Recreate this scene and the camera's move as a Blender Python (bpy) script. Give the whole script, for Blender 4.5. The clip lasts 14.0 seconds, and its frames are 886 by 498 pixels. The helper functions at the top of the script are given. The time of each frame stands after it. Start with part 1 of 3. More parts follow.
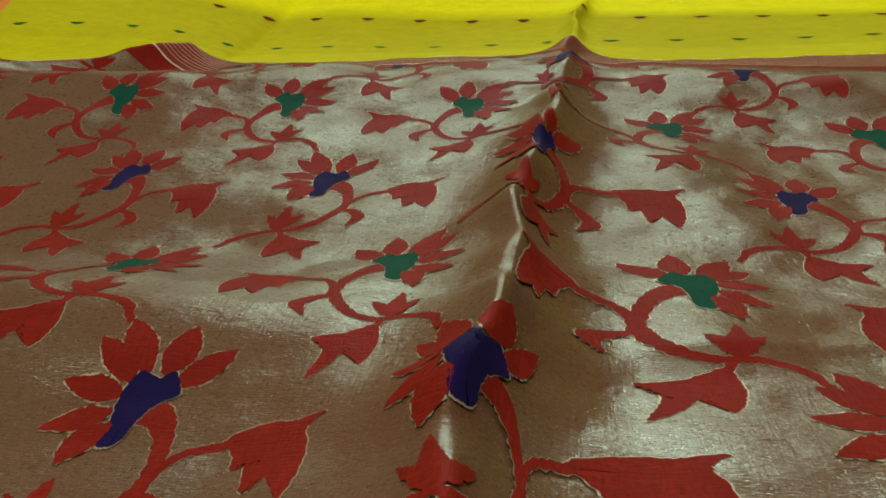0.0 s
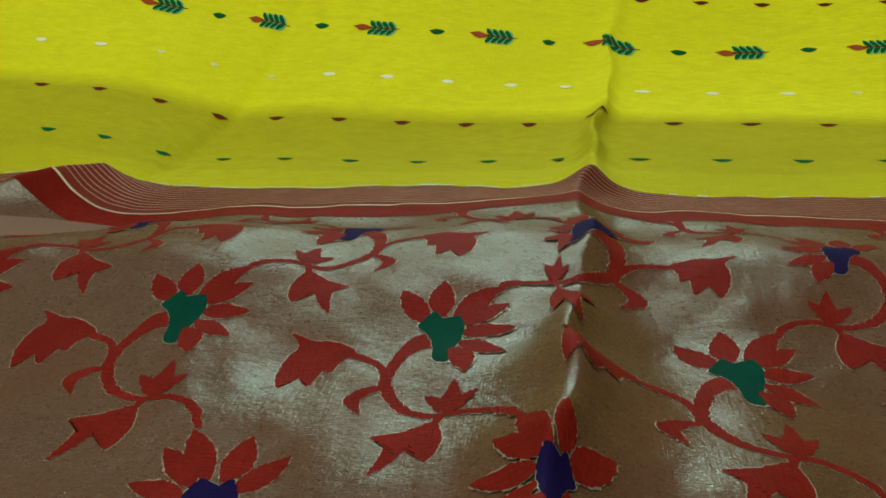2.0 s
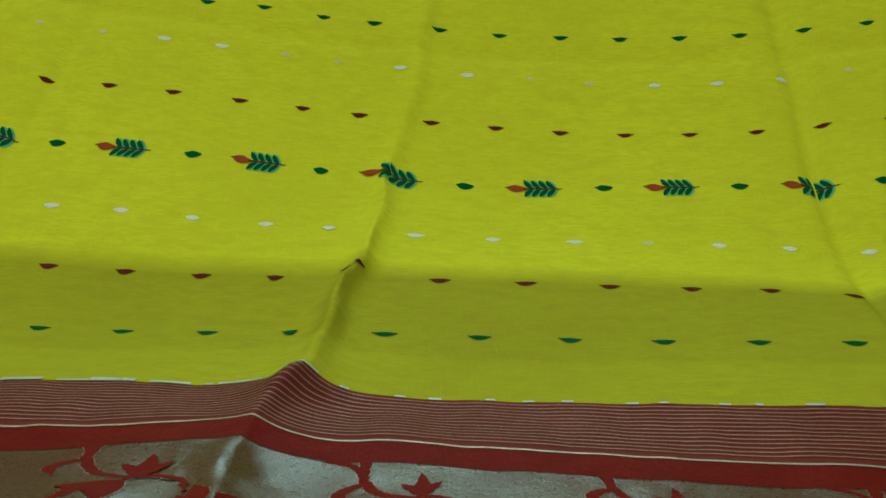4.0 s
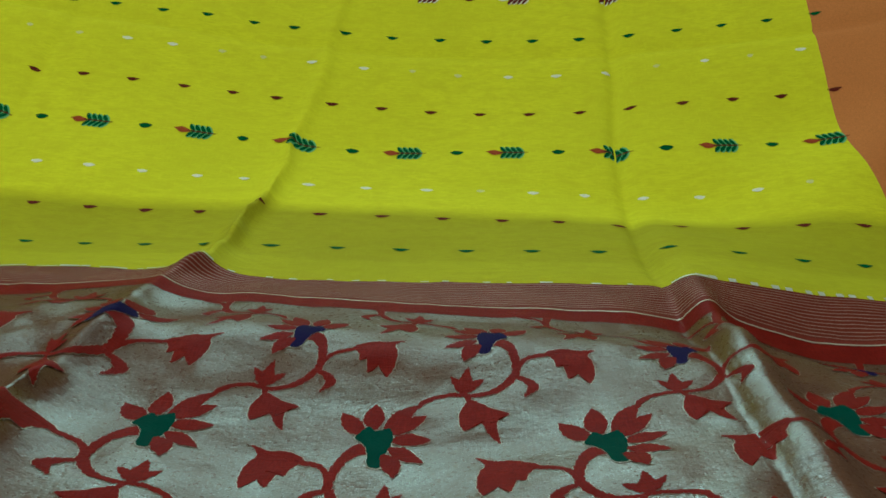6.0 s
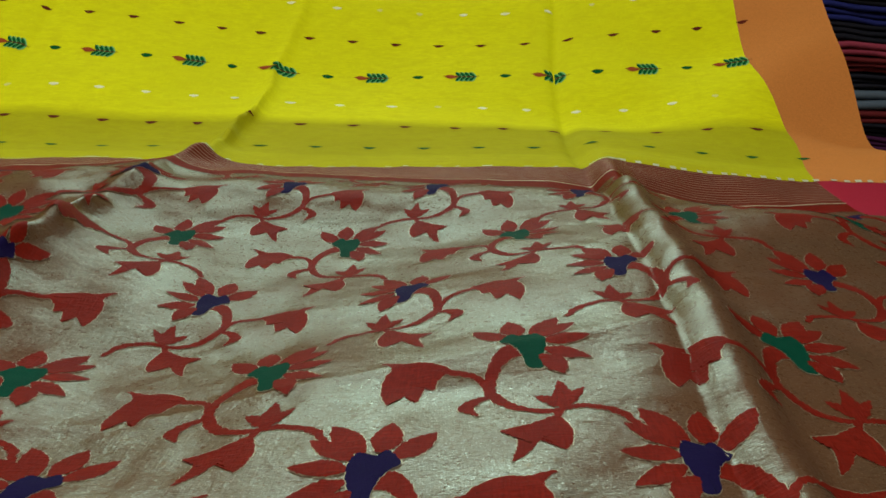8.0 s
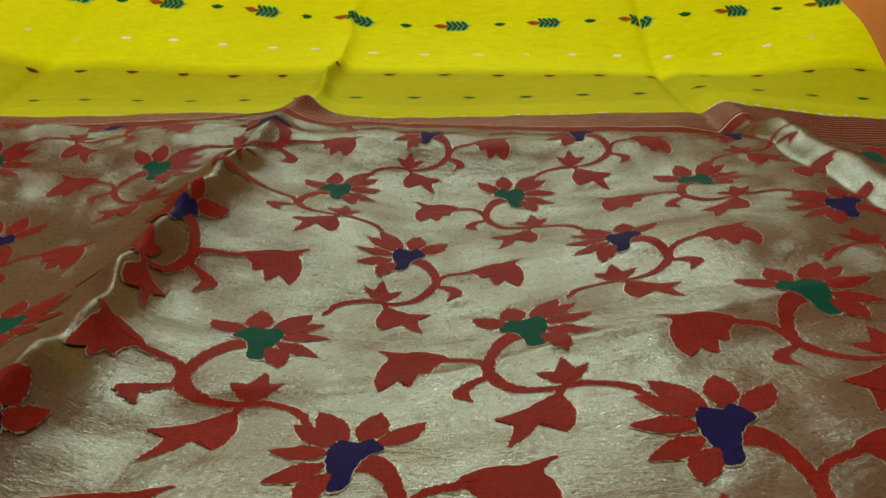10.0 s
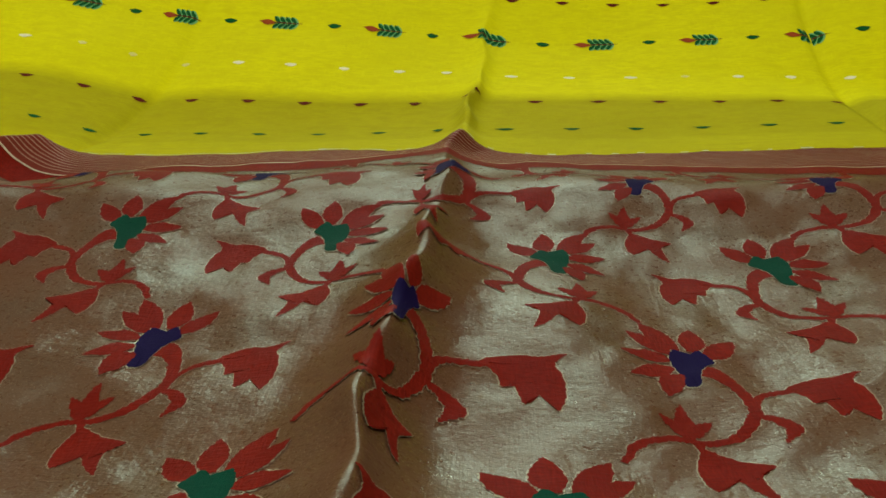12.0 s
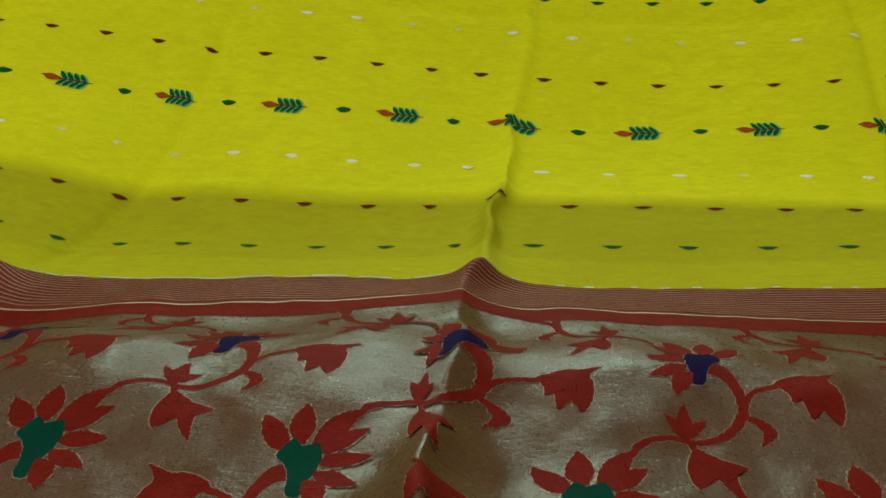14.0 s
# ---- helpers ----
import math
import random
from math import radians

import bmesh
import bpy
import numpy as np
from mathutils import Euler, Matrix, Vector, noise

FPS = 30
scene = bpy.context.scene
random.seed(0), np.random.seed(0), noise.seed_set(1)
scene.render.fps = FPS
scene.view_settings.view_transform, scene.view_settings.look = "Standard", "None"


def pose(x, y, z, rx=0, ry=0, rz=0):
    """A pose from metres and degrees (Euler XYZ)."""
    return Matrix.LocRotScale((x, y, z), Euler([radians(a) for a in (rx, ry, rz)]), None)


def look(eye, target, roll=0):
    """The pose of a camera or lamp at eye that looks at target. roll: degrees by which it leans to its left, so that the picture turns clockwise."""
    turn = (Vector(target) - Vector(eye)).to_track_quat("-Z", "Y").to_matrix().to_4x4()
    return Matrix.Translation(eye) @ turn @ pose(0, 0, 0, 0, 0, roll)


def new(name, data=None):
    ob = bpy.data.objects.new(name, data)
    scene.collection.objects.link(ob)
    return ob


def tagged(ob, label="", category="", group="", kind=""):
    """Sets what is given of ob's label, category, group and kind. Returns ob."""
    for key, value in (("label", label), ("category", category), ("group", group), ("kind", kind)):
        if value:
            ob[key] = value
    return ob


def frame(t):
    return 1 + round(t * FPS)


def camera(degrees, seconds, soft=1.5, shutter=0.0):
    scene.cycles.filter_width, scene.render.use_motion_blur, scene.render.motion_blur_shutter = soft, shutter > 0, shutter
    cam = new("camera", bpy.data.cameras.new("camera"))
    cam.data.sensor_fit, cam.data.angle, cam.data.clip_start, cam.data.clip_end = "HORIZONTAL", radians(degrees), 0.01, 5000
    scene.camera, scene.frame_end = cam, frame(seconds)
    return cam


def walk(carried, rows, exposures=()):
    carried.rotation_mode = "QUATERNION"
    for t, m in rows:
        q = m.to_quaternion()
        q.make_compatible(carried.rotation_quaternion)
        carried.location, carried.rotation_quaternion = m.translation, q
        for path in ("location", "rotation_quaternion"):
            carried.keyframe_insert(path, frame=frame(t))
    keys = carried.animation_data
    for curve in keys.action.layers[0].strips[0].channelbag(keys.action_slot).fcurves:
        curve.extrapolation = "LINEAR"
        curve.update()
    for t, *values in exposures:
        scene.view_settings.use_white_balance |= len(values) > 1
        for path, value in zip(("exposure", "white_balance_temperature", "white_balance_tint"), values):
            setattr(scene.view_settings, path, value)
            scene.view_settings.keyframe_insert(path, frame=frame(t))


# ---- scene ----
cam = camera(56.5, 14.0, soft=1.6)
PATH = [
    (0, (-0.001, -0.026, 0.139), (-0.237, 1.703, -0.838), -0.1),
    (0.5, (-0.033, 0.004, 0.141), (-0.308, 1.73, -0.832), -0.5),
    (1, (-0.057, 0.04, 0.142), (-0.346, 1.766, -0.826), -0.5),
    (1.5, (-0.04, 0.088, 0.149), (-0.337, 1.813, -0.82), -0.6),
    (2, (-0.007, 0.135, 0.151), (-0.268, 1.892, -0.769), 0.1),
    (2.5, (0.025, 0.18, 0.149), (-0.161, 1.963, -0.736), 1.2),
    (3, (0.055, 0.213, 0.149), (-0.064, 2.017, -0.707), 2.1),
    (3.5, (0.069, 0.241, 0.157), (-0.008, 2.057, -0.677), 2.8),
    (3.7, (0.072, 0.253, 0.167), (0.018, 2.081, -0.644), 3.2),
    (5.8, (0.168, 0.105, 0.208), (0.131, 1.942, -0.581), 4.1),
    (6, (0.178, 0.073, 0.209), (0.144, 1.912, -0.575), 4.0),
    (6.5, (0.191, 0.017, 0.21), (0.156, 1.858, -0.572), 4.1),
    (7, (0.204, -0.025, 0.201), (0.188, 1.815, -0.583), 4.2),
    (7.2, (0.207, -0.037, 0.198), (0.2, 1.804, -0.584), 4.3),
    (9.3, (0.144, -0.076, 0.173), (0.197, 1.711, -0.724), 3.4),
    (9.5, (0.13, -0.071, 0.171), (0.183, 1.715, -0.727), 3.3),
    (10, (0.102, -0.052, 0.172), (0.156, 1.729, -0.736), 3.2),
    (10.5, (0.075, -0.033, 0.167), (0.115, 1.747, -0.744), 2.9),
    (11, (0.054, -0.019, 0.168), (0.062, 1.763, -0.741), 2.4),
    (11.5, (0.035, 0.002, 0.165), (0.007, 1.785, -0.741), 2.0),
    (12, (0.017, 0.039, 0.158), (-0.036, 1.828, -0.735), 1.8),
    (12.5, (0.01, 0.073, 0.159), (-0.066, 1.851, -0.754), 1.5),
    (13, (0.007, 0.116, 0.16), (-0.092, 1.902, -0.735), 1.5),
    (13.5, (0.011, 0.142, 0.164), (-0.11, 1.942, -0.7), 1.5),
    (14, (0.02, 0.148, 0.18), (-0.111, 1.96, -0.656), 1.6),
]
EXPOSURES = [(0.0, 0.42, 6600, 8), (1.0, 0.40, 6400, 7), (1.5, 0.34, 6150, 5), (2.0, 0.21, 5900, 4), (2.5, 0.02, 5600, 2), (3.0, -0.10, 5250, 0), (3.7, -0.16, 5200, 0), (5.8, -0.06, 5200, 1), (7.2, 0.13, 5650, 2),
             (9.3, 0.31, 6950, 9), (10.5, 0.28, 6850, 10), (11.5, 0.22, 6700, 10), (12.5, 0.14, 6550, 9), (13.5, 0.03, 6250, 6), (14.0, -0.05, 6150, 5)]
walk(cam, [(t, look(eye, target, roll)) for t, eye, target, roll in PATH], EXPOSURES)

# ---- world, lamps, exposure ----
SKY = bpy.data.worlds.new("sky")
scene.world = SKY
SKY.use_nodes = True
_n = SKY.node_tree.nodes
_sky = _n.new("ShaderNodeTexSky")
_sky.sky_type, _sky.sun_disc = "NISHITA", False
_sky.sun_elevation, _sky.sun_rotation = radians(40), radians(20)
SKY.node_tree.links.new(_sky.outputs[0], _n["Background"].inputs[0])
_n["Background"].inputs[1].default_value = 0.1

# window in the far wall: the place's main light
WIN = dict(x0=-1.40, x1=0.75, z0=0.75, z1=1.80)
FAR_Y, NEAR_Y, LEFT_X, RIGHT_X, FLOOR_Z, CEIL_Z = 3.0, -1.9, -2.1, 2.3, -0.48, 2.35


def area_lamp(name, eye, target, sx, sy, watts, color):
    data = bpy.data.lights.new(name, "AREA")
    data.shape, data.size, data.size_y, data.energy, data.color = "RECTANGLE", sx, sy, watts, color
    ob = new(name, data)
    ob.matrix_world = look(eye, target)
    return ob


area_lamp("window_daylight", ((WIN["x0"] + WIN["x1"]) / 2, FAR_Y + 0.03, (WIN["z0"] + WIN["z1"]) / 2),
          ((WIN["x0"] + WIN["x1"]) / 2, 0, (WIN["z0"] + WIN["z1"]) / 2), WIN["x1"] - WIN["x0"], WIN["z1"] - WIN["z0"], 57, (0.82, 1.0, 0.93))
# unseen fill lamp below the ceiling, added to brighten the yellow silk
area_lamp("added_fill_light", (-0.4, -0.3, CEIL_Z - 0.05), (-0.4, -0.3, 0), 1.2, 0.3, 38, (1.0, 0.97, 0.82))


# ---- materials ----
def material(name):
    m = bpy.data.materials.new(name)
    m.use_nodes = True
    nt = m.node_tree
    return m, nt, nt.nodes["Principled BSDF"]


def link(nt, a, b):
    nt.links.new(a, b)


def node(nt, kind, **inputs):
    n = nt.nodes.new(kind)
    for key, value in inputs.items():
        n.inputs[key.replace("_", " ")].default_value = value
    return n


def coords(nt, sx=1.0, sy=1.0, sz=1.0, which="Object"):
    tc, mp = nt.nodes.new("ShaderNodeTexCoord"), nt.nodes.new("ShaderNodeMapping")
    mp.inputs["Scale"].default_value = (sx, sy, sz)
    link(nt, tc.outputs[which], mp.inputs["Vector"])
    return mp.outputs["Vector"]


def mix(nt, fac, a, b, blend="MIX"):
    n = nt.nodes.new("ShaderNodeMix")
    n.data_type, n.blend_type = "RGBA", blend
    for sock, value in ((n.inputs[0], fac), (n.inputs[6], a), (n.inputs[7], b)):
        if isinstance(value, (int, float)):
            sock.default_value = value
        elif isinstance(value, tuple):
            sock.default_value = (*value, 1)
        else:
            link(nt, value, sock)
    return n.outputs[2]


def spread(nt, value, lo, hi):
    n = nt.nodes.new("ShaderNodeMapRange")
    n.inputs[1].default_value, n.inputs[2].default_value = lo, hi
    link(nt, value, n.inputs[0])
    return n.outputs[0]


def noise_tex(nt, vec, scale, detail=2.0):
    n = node(nt, "ShaderNodeTexNoise", Scale=scale, Detail=detail)
    link(nt, vec, n.inputs["Vector"])
    return n.outputs["Fac"]


def bump(nt, p, height, strength, dist):
    b = node(nt, "ShaderNodeBump", Strength=strength, Distance=dist)
    link(nt, height, b.inputs["Height"])
    link(nt, b.outputs[0], p.inputs["Normal"])


def cloth(name, c1, c2, rough=0.8, metal=0.0, sheen=0.0, warp=(300, 2600), lift=0.35, blotch=14, spec=0.025, thin=0.72):
    """Woven cloth: threads along x and y, blotches at hand size, slubs."""
    m, nt, p = material(name)
    weft = noise_tex(nt, coords(nt, warp[0], warp[1], warp[0]), 1.0, 3)
    warpn = noise_tex(nt, coords(nt, warp[1], warp[0], warp[0]), 1.0, 2)
    big = noise_tex(nt, coords(nt), blotch, 4)
    fine = noise_tex(nt, coords(nt), 900, 2)
    add = nt.nodes.new("ShaderNodeMath")
    add.operation = "ADD"
    link(nt, weft, add.inputs[0])
    link(nt, warpn, add.inputs[1])
    c = mix(nt, spread(nt, big, 0.3, 0.7), c1, c2)
    c = mix(nt, spread(nt, add.outputs[0], 0.75, 1.3), c, tuple(thin * v for v in c1), "MIX")
    c = mix(nt, spread(nt, fine, 0.62, 0.8), c, tuple(min(1, 1.25 * v) for v in c2))
    link(nt, c, p.inputs["Base Color"])
    p.inputs["Roughness"].default_value, p.inputs["Metallic"].default_value = rough, metal
    p.inputs["Specular IOR Level"].default_value = spec
    p.inputs["Sheen Weight"].default_value = sheen
    bump(nt, p, add.outputs[0], lift, 0.0004)
    return m


def gold_brocade():
    """Metal-wound weft over a red-brown warp, which shows where threads part; patches with less metal stand in for
    uneven sheen.
    """
    m, nt, p = material("gold_brocade")
    weft = noise_tex(nt, coords(nt, 520, 2000, 520), 1.0, 3)
    slub = noise_tex(nt, coords(nt, 420, 420, 420), 1.0, 4)
    big = noise_tex(nt, coords(nt), 25, 4)
    fine = noise_tex(nt, coords(nt), 1500, 2)
    c = mix(nt, spread(nt, big, 0.35, 0.68), (0.168, 0.076, 0.037), (0.124, 0.054, 0.026))
    c = mix(nt, spread(nt, weft, 0.50, 0.72), c, (0.098, 0.041, 0.020))
    link(nt, c, p.inputs["Base Color"])
    p.inputs["Roughness"].default_value, p.inputs["Specular IOR Level"].default_value = 0.9, 0.05
    metal = node(nt, "ShaderNodeBsdfAnisotropic", Anisotropy=0.35)
    g = mix(nt, spread(nt, weft, 0.50, 0.75), (0.142, 0.162, 0.135), (0.088, 0.087, 0.066))
    # tiny pale flecks: sparkle painted into the metal's colour
    g = mix(nt, spread(nt, fine, 0.58, 0.70), g, (0.34, 0.36, 0.31))
    g = mix(nt, spread(nt, slub, 0.60, 0.80), g, (0.12, 0.10, 0.065))
    link(nt, g, metal.inputs["Color"])
    r = nt.nodes.new("ShaderNodeMapRange")
    r.inputs[3].default_value, r.inputs[4].default_value = 0.22, 0.36
    link(nt, slub, r.inputs[0])
    link(nt, r.outputs[0], metal.inputs["Roughness"])
    add = nt.nodes.new("ShaderNodeMath")
    add.operation = "ADD"
    link(nt, weft, add.inputs[0])
    link(nt, slub, add.inputs[1])
    pucker = nt.nodes.new("ShaderNodeMath")
    pucker.operation = "MULTIPLY_ADD"
    link(nt, noise_tex(nt, coords(nt, 150, 210, 150), 1.0, 3), pucker.inputs[0])
    pucker.inputs[1].default_value = 2.2
    hair = nt.nodes.new("ShaderNodeMath")
    hair.operation = "MULTIPLY_ADD"
    link(nt, noise_tex(nt, coords(nt, 1500, 90, 90), 1.0, 2), hair.inputs[0])
    hair.inputs[1].default_value = 0.5
    link(nt, add.outputs[0], hair.inputs[2])
    link(nt, hair.outputs[0], pucker.inputs[2])
    bump(nt, p, pucker.outputs[0], 0.27, 0.0006)
    b = node(nt, "ShaderNodeBump", Strength=0.27, Distance=0.0006)
    link(nt, pucker.outputs[0], b.inputs["Height"])
    link(nt, b.outputs[0], metal.inputs["Normal"])
    # random patches with less metal: lost sheen put into the mix
    share = nt.nodes.new("ShaderNodeMapRange")
    share.inputs[1].default_value, share.inputs[2].default_value = 0.34, 0.66
    share.inputs[3].default_value, share.inputs[4].default_value = 0.58, 0.30
    link(nt, big, share.inputs[0])
    both = nt.nodes.new("ShaderNodeMixShader")
    link(nt, share.outputs[0], both.inputs[0])
    link(nt, p.outputs[0], both.inputs[1])
    link(nt, metal.outputs[0], both.inputs[2])
    link(nt, both.outputs[0], nt.nodes["Material Output"].inputs["Surface"])
    return m


def yellow_silk():
    """Thin yellow silk; the first hand's width from the pallu is woven denser and duller."""
    m, nt, p = material("yellow_silk")
    weft = noise_tex(nt, coords(nt, 120, 1900, 120), 1.0, 3)
    warpn = noise_tex(nt, coords(nt, 1900, 120, 120), 1.0, 3)
    big = noise_tex(nt, coords(nt), 9, 4)
    uv = nt.nodes.new("ShaderNodeSeparateXYZ")
    link(nt, coords(nt, which="UV"), uv.inputs[0])
    c = mix(nt, spread(nt, big, 0.3, 0.7), (0.73, 0.75, 0.003), (0.65, 0.67, 0.004))
    c = mix(nt, spread(nt, weft, 0.42, 0.74), c, (0.55, 0.56, 0.005))
    c = mix(nt, spread(nt, noise_tex(nt, coords(nt, 60, 160, 60), 1.0, 3), 0.45, 0.75), c, (0.60, 0.60, 0.005))
    c = mix(nt, spread(nt, warpn, 0.55, 0.8), c, (0.72, 0.75, 0.010))
    edge = nt.nodes.new("ShaderNodeMath")
    edge.operation = "SUBTRACT"
    link(nt, big, edge.inputs[0])
    edge.inputs[1].default_value = 0.5
    shift = nt.nodes.new("ShaderNodeMath")
    shift.operation = "MULTIPLY_ADD"
    link(nt, edge.outputs[0], shift.inputs[0])
    shift.inputs[1].default_value = 0.012
    link(nt, uv.outputs[1], shift.inputs[2])
    dense = mix(nt, 1.0, c, (0.57, 0.545, 0.95), "MULTIPLY")
    strip = mix(nt, spread(nt, shift.outputs[0], 0.603, 0.609), mix(nt, 0.88, c, dense), dense)
    c = mix(nt, spread(nt, shift.outputs[0], 0.703, 0.685), c, strip)
    link(nt, c, p.inputs["Base Color"])
    p.inputs["Roughness"].default_value = 0.85
    p.inputs["Specular IOR Level"].default_value = 0.06
    p.inputs["Sheen Weight"].default_value = 0.0
    add = nt.nodes.new("ShaderNodeMath")
    add.operation = "ADD"
    link(nt, weft, add.inputs[0])
    link(nt, warpn, add.inputs[1])
    bump(nt, p, add.outputs[0], 0.25, 0.0004)
    return m


GOLD = gold_brocade()
YELLOW = yellow_silk()
RED = cloth("red_silk", (0.180, 0.012, 0.006), (0.128, 0.008, 0.0045), rough=0.6, lift=0.6, blotch=60, warp=(260, 1150), thin=0.60)
RUST = cloth("rust_silk", (0.185, 0.035, 0.020), (0.15, 0.027, 0.017), rough=0.6, metal=0.1, blotch=40)
GREEN = cloth("green_silk", (0.002, 0.050, 0.029), (0.002, 0.037, 0.022), rough=0.7, blotch=80)
BLUE = cloth("indigo_silk", (0.009, 0.005, 0.046), (0.007, 0.004, 0.034), rough=0.7, blotch=80)
ORANGE = cloth("orange_silk", (0.62, 0.235, 0.060), (0.55, 0.20, 0.050), rough=0.7, blotch=7)
CRIMSON = cloth("crimson_silk", (0.36, 0.02, 0.045), (0.29, 0.015, 0.04), rough=0.65, blotch=9)
MAROON = cloth("maroon_thread", (0.13, 0.022, 0.012), (0.10, 0.018, 0.012), rough=0.7, blotch=200)
LEAF = cloth("leaf_green_thread", (0.006, 0.110, 0.026), (0.005, 0.082, 0.020), rough=0.65, blotch=200)
TEAL = cloth("pale_green_thread", (0.20, 0.55, 0.22), (0.15, 0.46, 0.18), rough=0.6, blotch=200)
BUD = cloth("brick_red_thread", (0.36, 0.075, 0.02), (0.30, 0.06, 0.018), rough=0.65, blotch=200)
SILVER = cloth("silver_thread", (0.66, 0.68, 0.54), (0.50, 0.50, 0.36), rough=0.4, metal=0.3, blotch=120)
THREAD = cloth("rose_gold_thread", (0.38, 0.23, 0.16), (0.26, 0.13, 0.09), rough=0.45, metal=0.35, blotch=90)
ZARI_BRIGHT = cloth("bright_gold_thread", (0.55, 0.50, 0.36), (0.40, 0.33, 0.22), rough=0.4, metal=0.4, blotch=220)
ZARI = cloth("pale_gold_thread", (0.34, 0.30, 0.21), (0.23, 0.19, 0.125), rough=0.4, metal=0.4, blotch=120)
DULL = cloth("straw_thread", (0.76, 0.76, 0.28), (0.70, 0.70, 0.20), rough=0.5, blotch=150)
PALE = cloth("ivory_thread", (0.88, 0.89, 0.64), (0.82, 0.84, 0.54), rough=0.5, blotch=150)
PLASTER = cloth("plaster", (0.44, 0.32, 0.22), (0.38, 0.275, 0.185), rough=0.9, warp=(20, 20), lift=0.1, blotch=2)
CEMENT = cloth("cement_floor", (0.30, 0.27, 0.24), (0.24, 0.22, 0.20), rough=0.6, warp=(25, 30), lift=0.1, blotch=3)
COVER = cloth("brown_cover", (0.20, 0.12, 0.08), (0.16, 0.10, 0.07), rough=0.9, blotch=8)

# ---- the lie of the cloth ----
U0, U1 = -0.485, 0.512          # edges between the ground and the selvedges
SELV = 0.086                    # width of the selvedge strips
V0, V_RED, V_LINE, V_PIN, V_EDGE, V1 = -0.32, 0.498, 0.515, 0.520, 0.566, 1.42
PROFILE_Y = np.array([-1.0, 0.05, 0.17, 0.20, 0.23, 0.28, 0.36, 0.40, 0.43, 0.45, 0.476, 0.51, 0.54, 0.56, 0.60, 0.63, 0.677, 0.73, 0.78, 0.83, 0.877, 0.925, 0.97, 1.10, 1.3, 1.7])
PROFILE_Z = np.array([0.012, 0.014, 0.013, 0.009, 0.0, -0.004, -0.003, 0.002, 0.006, 0.002, -0.009, -0.018, -0.028, -0.033, -0.0355, -0.0355, -0.031, -0.021, -0.0055, 0.021, 0.050, 0.080, 0.111, 0.20, 0.31, 0.50])
_ys = np.linspace(-0.9, 1.6, 2501)
_zs = np.interp(_ys, PROFILE_Y, PROFILE_Z)
_k = np.exp(-0.5 * (np.arange(-60, 61) / 9.0) ** 2)
_zs = np.convolve(np.pad(_zs, 60, mode="edge"), _k / _k.sum(), mode="valid")
_vs = np.concatenate([[0], np.cumsum(np.hypot(np.diff(_ys), np.diff(_zs)))])
_vs += -np.interp(0.3, _ys, _vs) + 0.3

_rng = np.random.RandomState(7)
_LATTICE = _rng.rand(6, 64, 64)


def rumple(x, y, cell, layer):
    """Smooth noise from -1 to 1 with bumps about one cell across."""
    gx, gy = x / cell + 31.3, y / cell + 27.7
    ix, iy = np.floor(gx).astype(int), np.floor(gy).astype(int)
    fx, fy = gx - ix, gy - iy
    fx, fy = fx ** 3 * (fx * (6 * fx - 15) + 10), fy ** 3 * (fy * (6 * fy - 15) + 10)
    g = _LATTICE[layer]
    a, b = g[ix % 64, iy % 64], g[(ix + 1) % 64, iy % 64]
    c, d = g[ix % 64, (iy + 1) % 64], g[(ix + 1) % 64, (iy + 1) % 64]
    return 2 * ((a * (1 - fx) + b * fx) * (1 - fy) + (c * (1 - fx) + d * fx) * fy) - 1


def step(x, a, b):
    s = np.clip((x - a) / (b - a), 0, 1)
    return s * s * (3 - 2 * s)


def bell(x, c, s):
    return np.exp(-0.5 * ((x - c) / s) ** 2)


def soft_abs(d, r):
    return np.sqrt(d * d + r * r) - r


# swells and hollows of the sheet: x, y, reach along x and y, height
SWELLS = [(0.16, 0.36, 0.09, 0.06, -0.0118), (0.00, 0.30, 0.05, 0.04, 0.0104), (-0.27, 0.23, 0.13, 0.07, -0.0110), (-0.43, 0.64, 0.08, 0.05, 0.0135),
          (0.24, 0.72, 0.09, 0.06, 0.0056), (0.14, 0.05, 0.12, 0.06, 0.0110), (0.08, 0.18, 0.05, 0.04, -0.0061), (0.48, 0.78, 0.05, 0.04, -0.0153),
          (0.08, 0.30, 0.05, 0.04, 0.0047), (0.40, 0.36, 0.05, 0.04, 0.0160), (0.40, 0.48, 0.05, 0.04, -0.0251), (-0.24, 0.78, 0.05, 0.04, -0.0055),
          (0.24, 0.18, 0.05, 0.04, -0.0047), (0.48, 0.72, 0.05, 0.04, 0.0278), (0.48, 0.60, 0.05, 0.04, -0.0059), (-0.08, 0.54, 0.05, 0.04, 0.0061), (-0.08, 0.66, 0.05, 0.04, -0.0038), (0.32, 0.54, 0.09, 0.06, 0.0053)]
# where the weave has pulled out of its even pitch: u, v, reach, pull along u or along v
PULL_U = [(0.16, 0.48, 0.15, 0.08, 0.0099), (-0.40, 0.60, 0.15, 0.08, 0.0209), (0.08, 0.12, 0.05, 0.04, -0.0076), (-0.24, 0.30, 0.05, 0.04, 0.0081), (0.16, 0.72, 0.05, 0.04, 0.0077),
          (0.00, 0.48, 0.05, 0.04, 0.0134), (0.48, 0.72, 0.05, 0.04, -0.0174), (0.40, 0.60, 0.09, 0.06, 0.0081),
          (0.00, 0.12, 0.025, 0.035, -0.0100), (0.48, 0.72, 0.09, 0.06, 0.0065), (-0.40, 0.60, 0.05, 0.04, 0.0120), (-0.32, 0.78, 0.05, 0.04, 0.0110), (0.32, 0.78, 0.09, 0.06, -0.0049)]
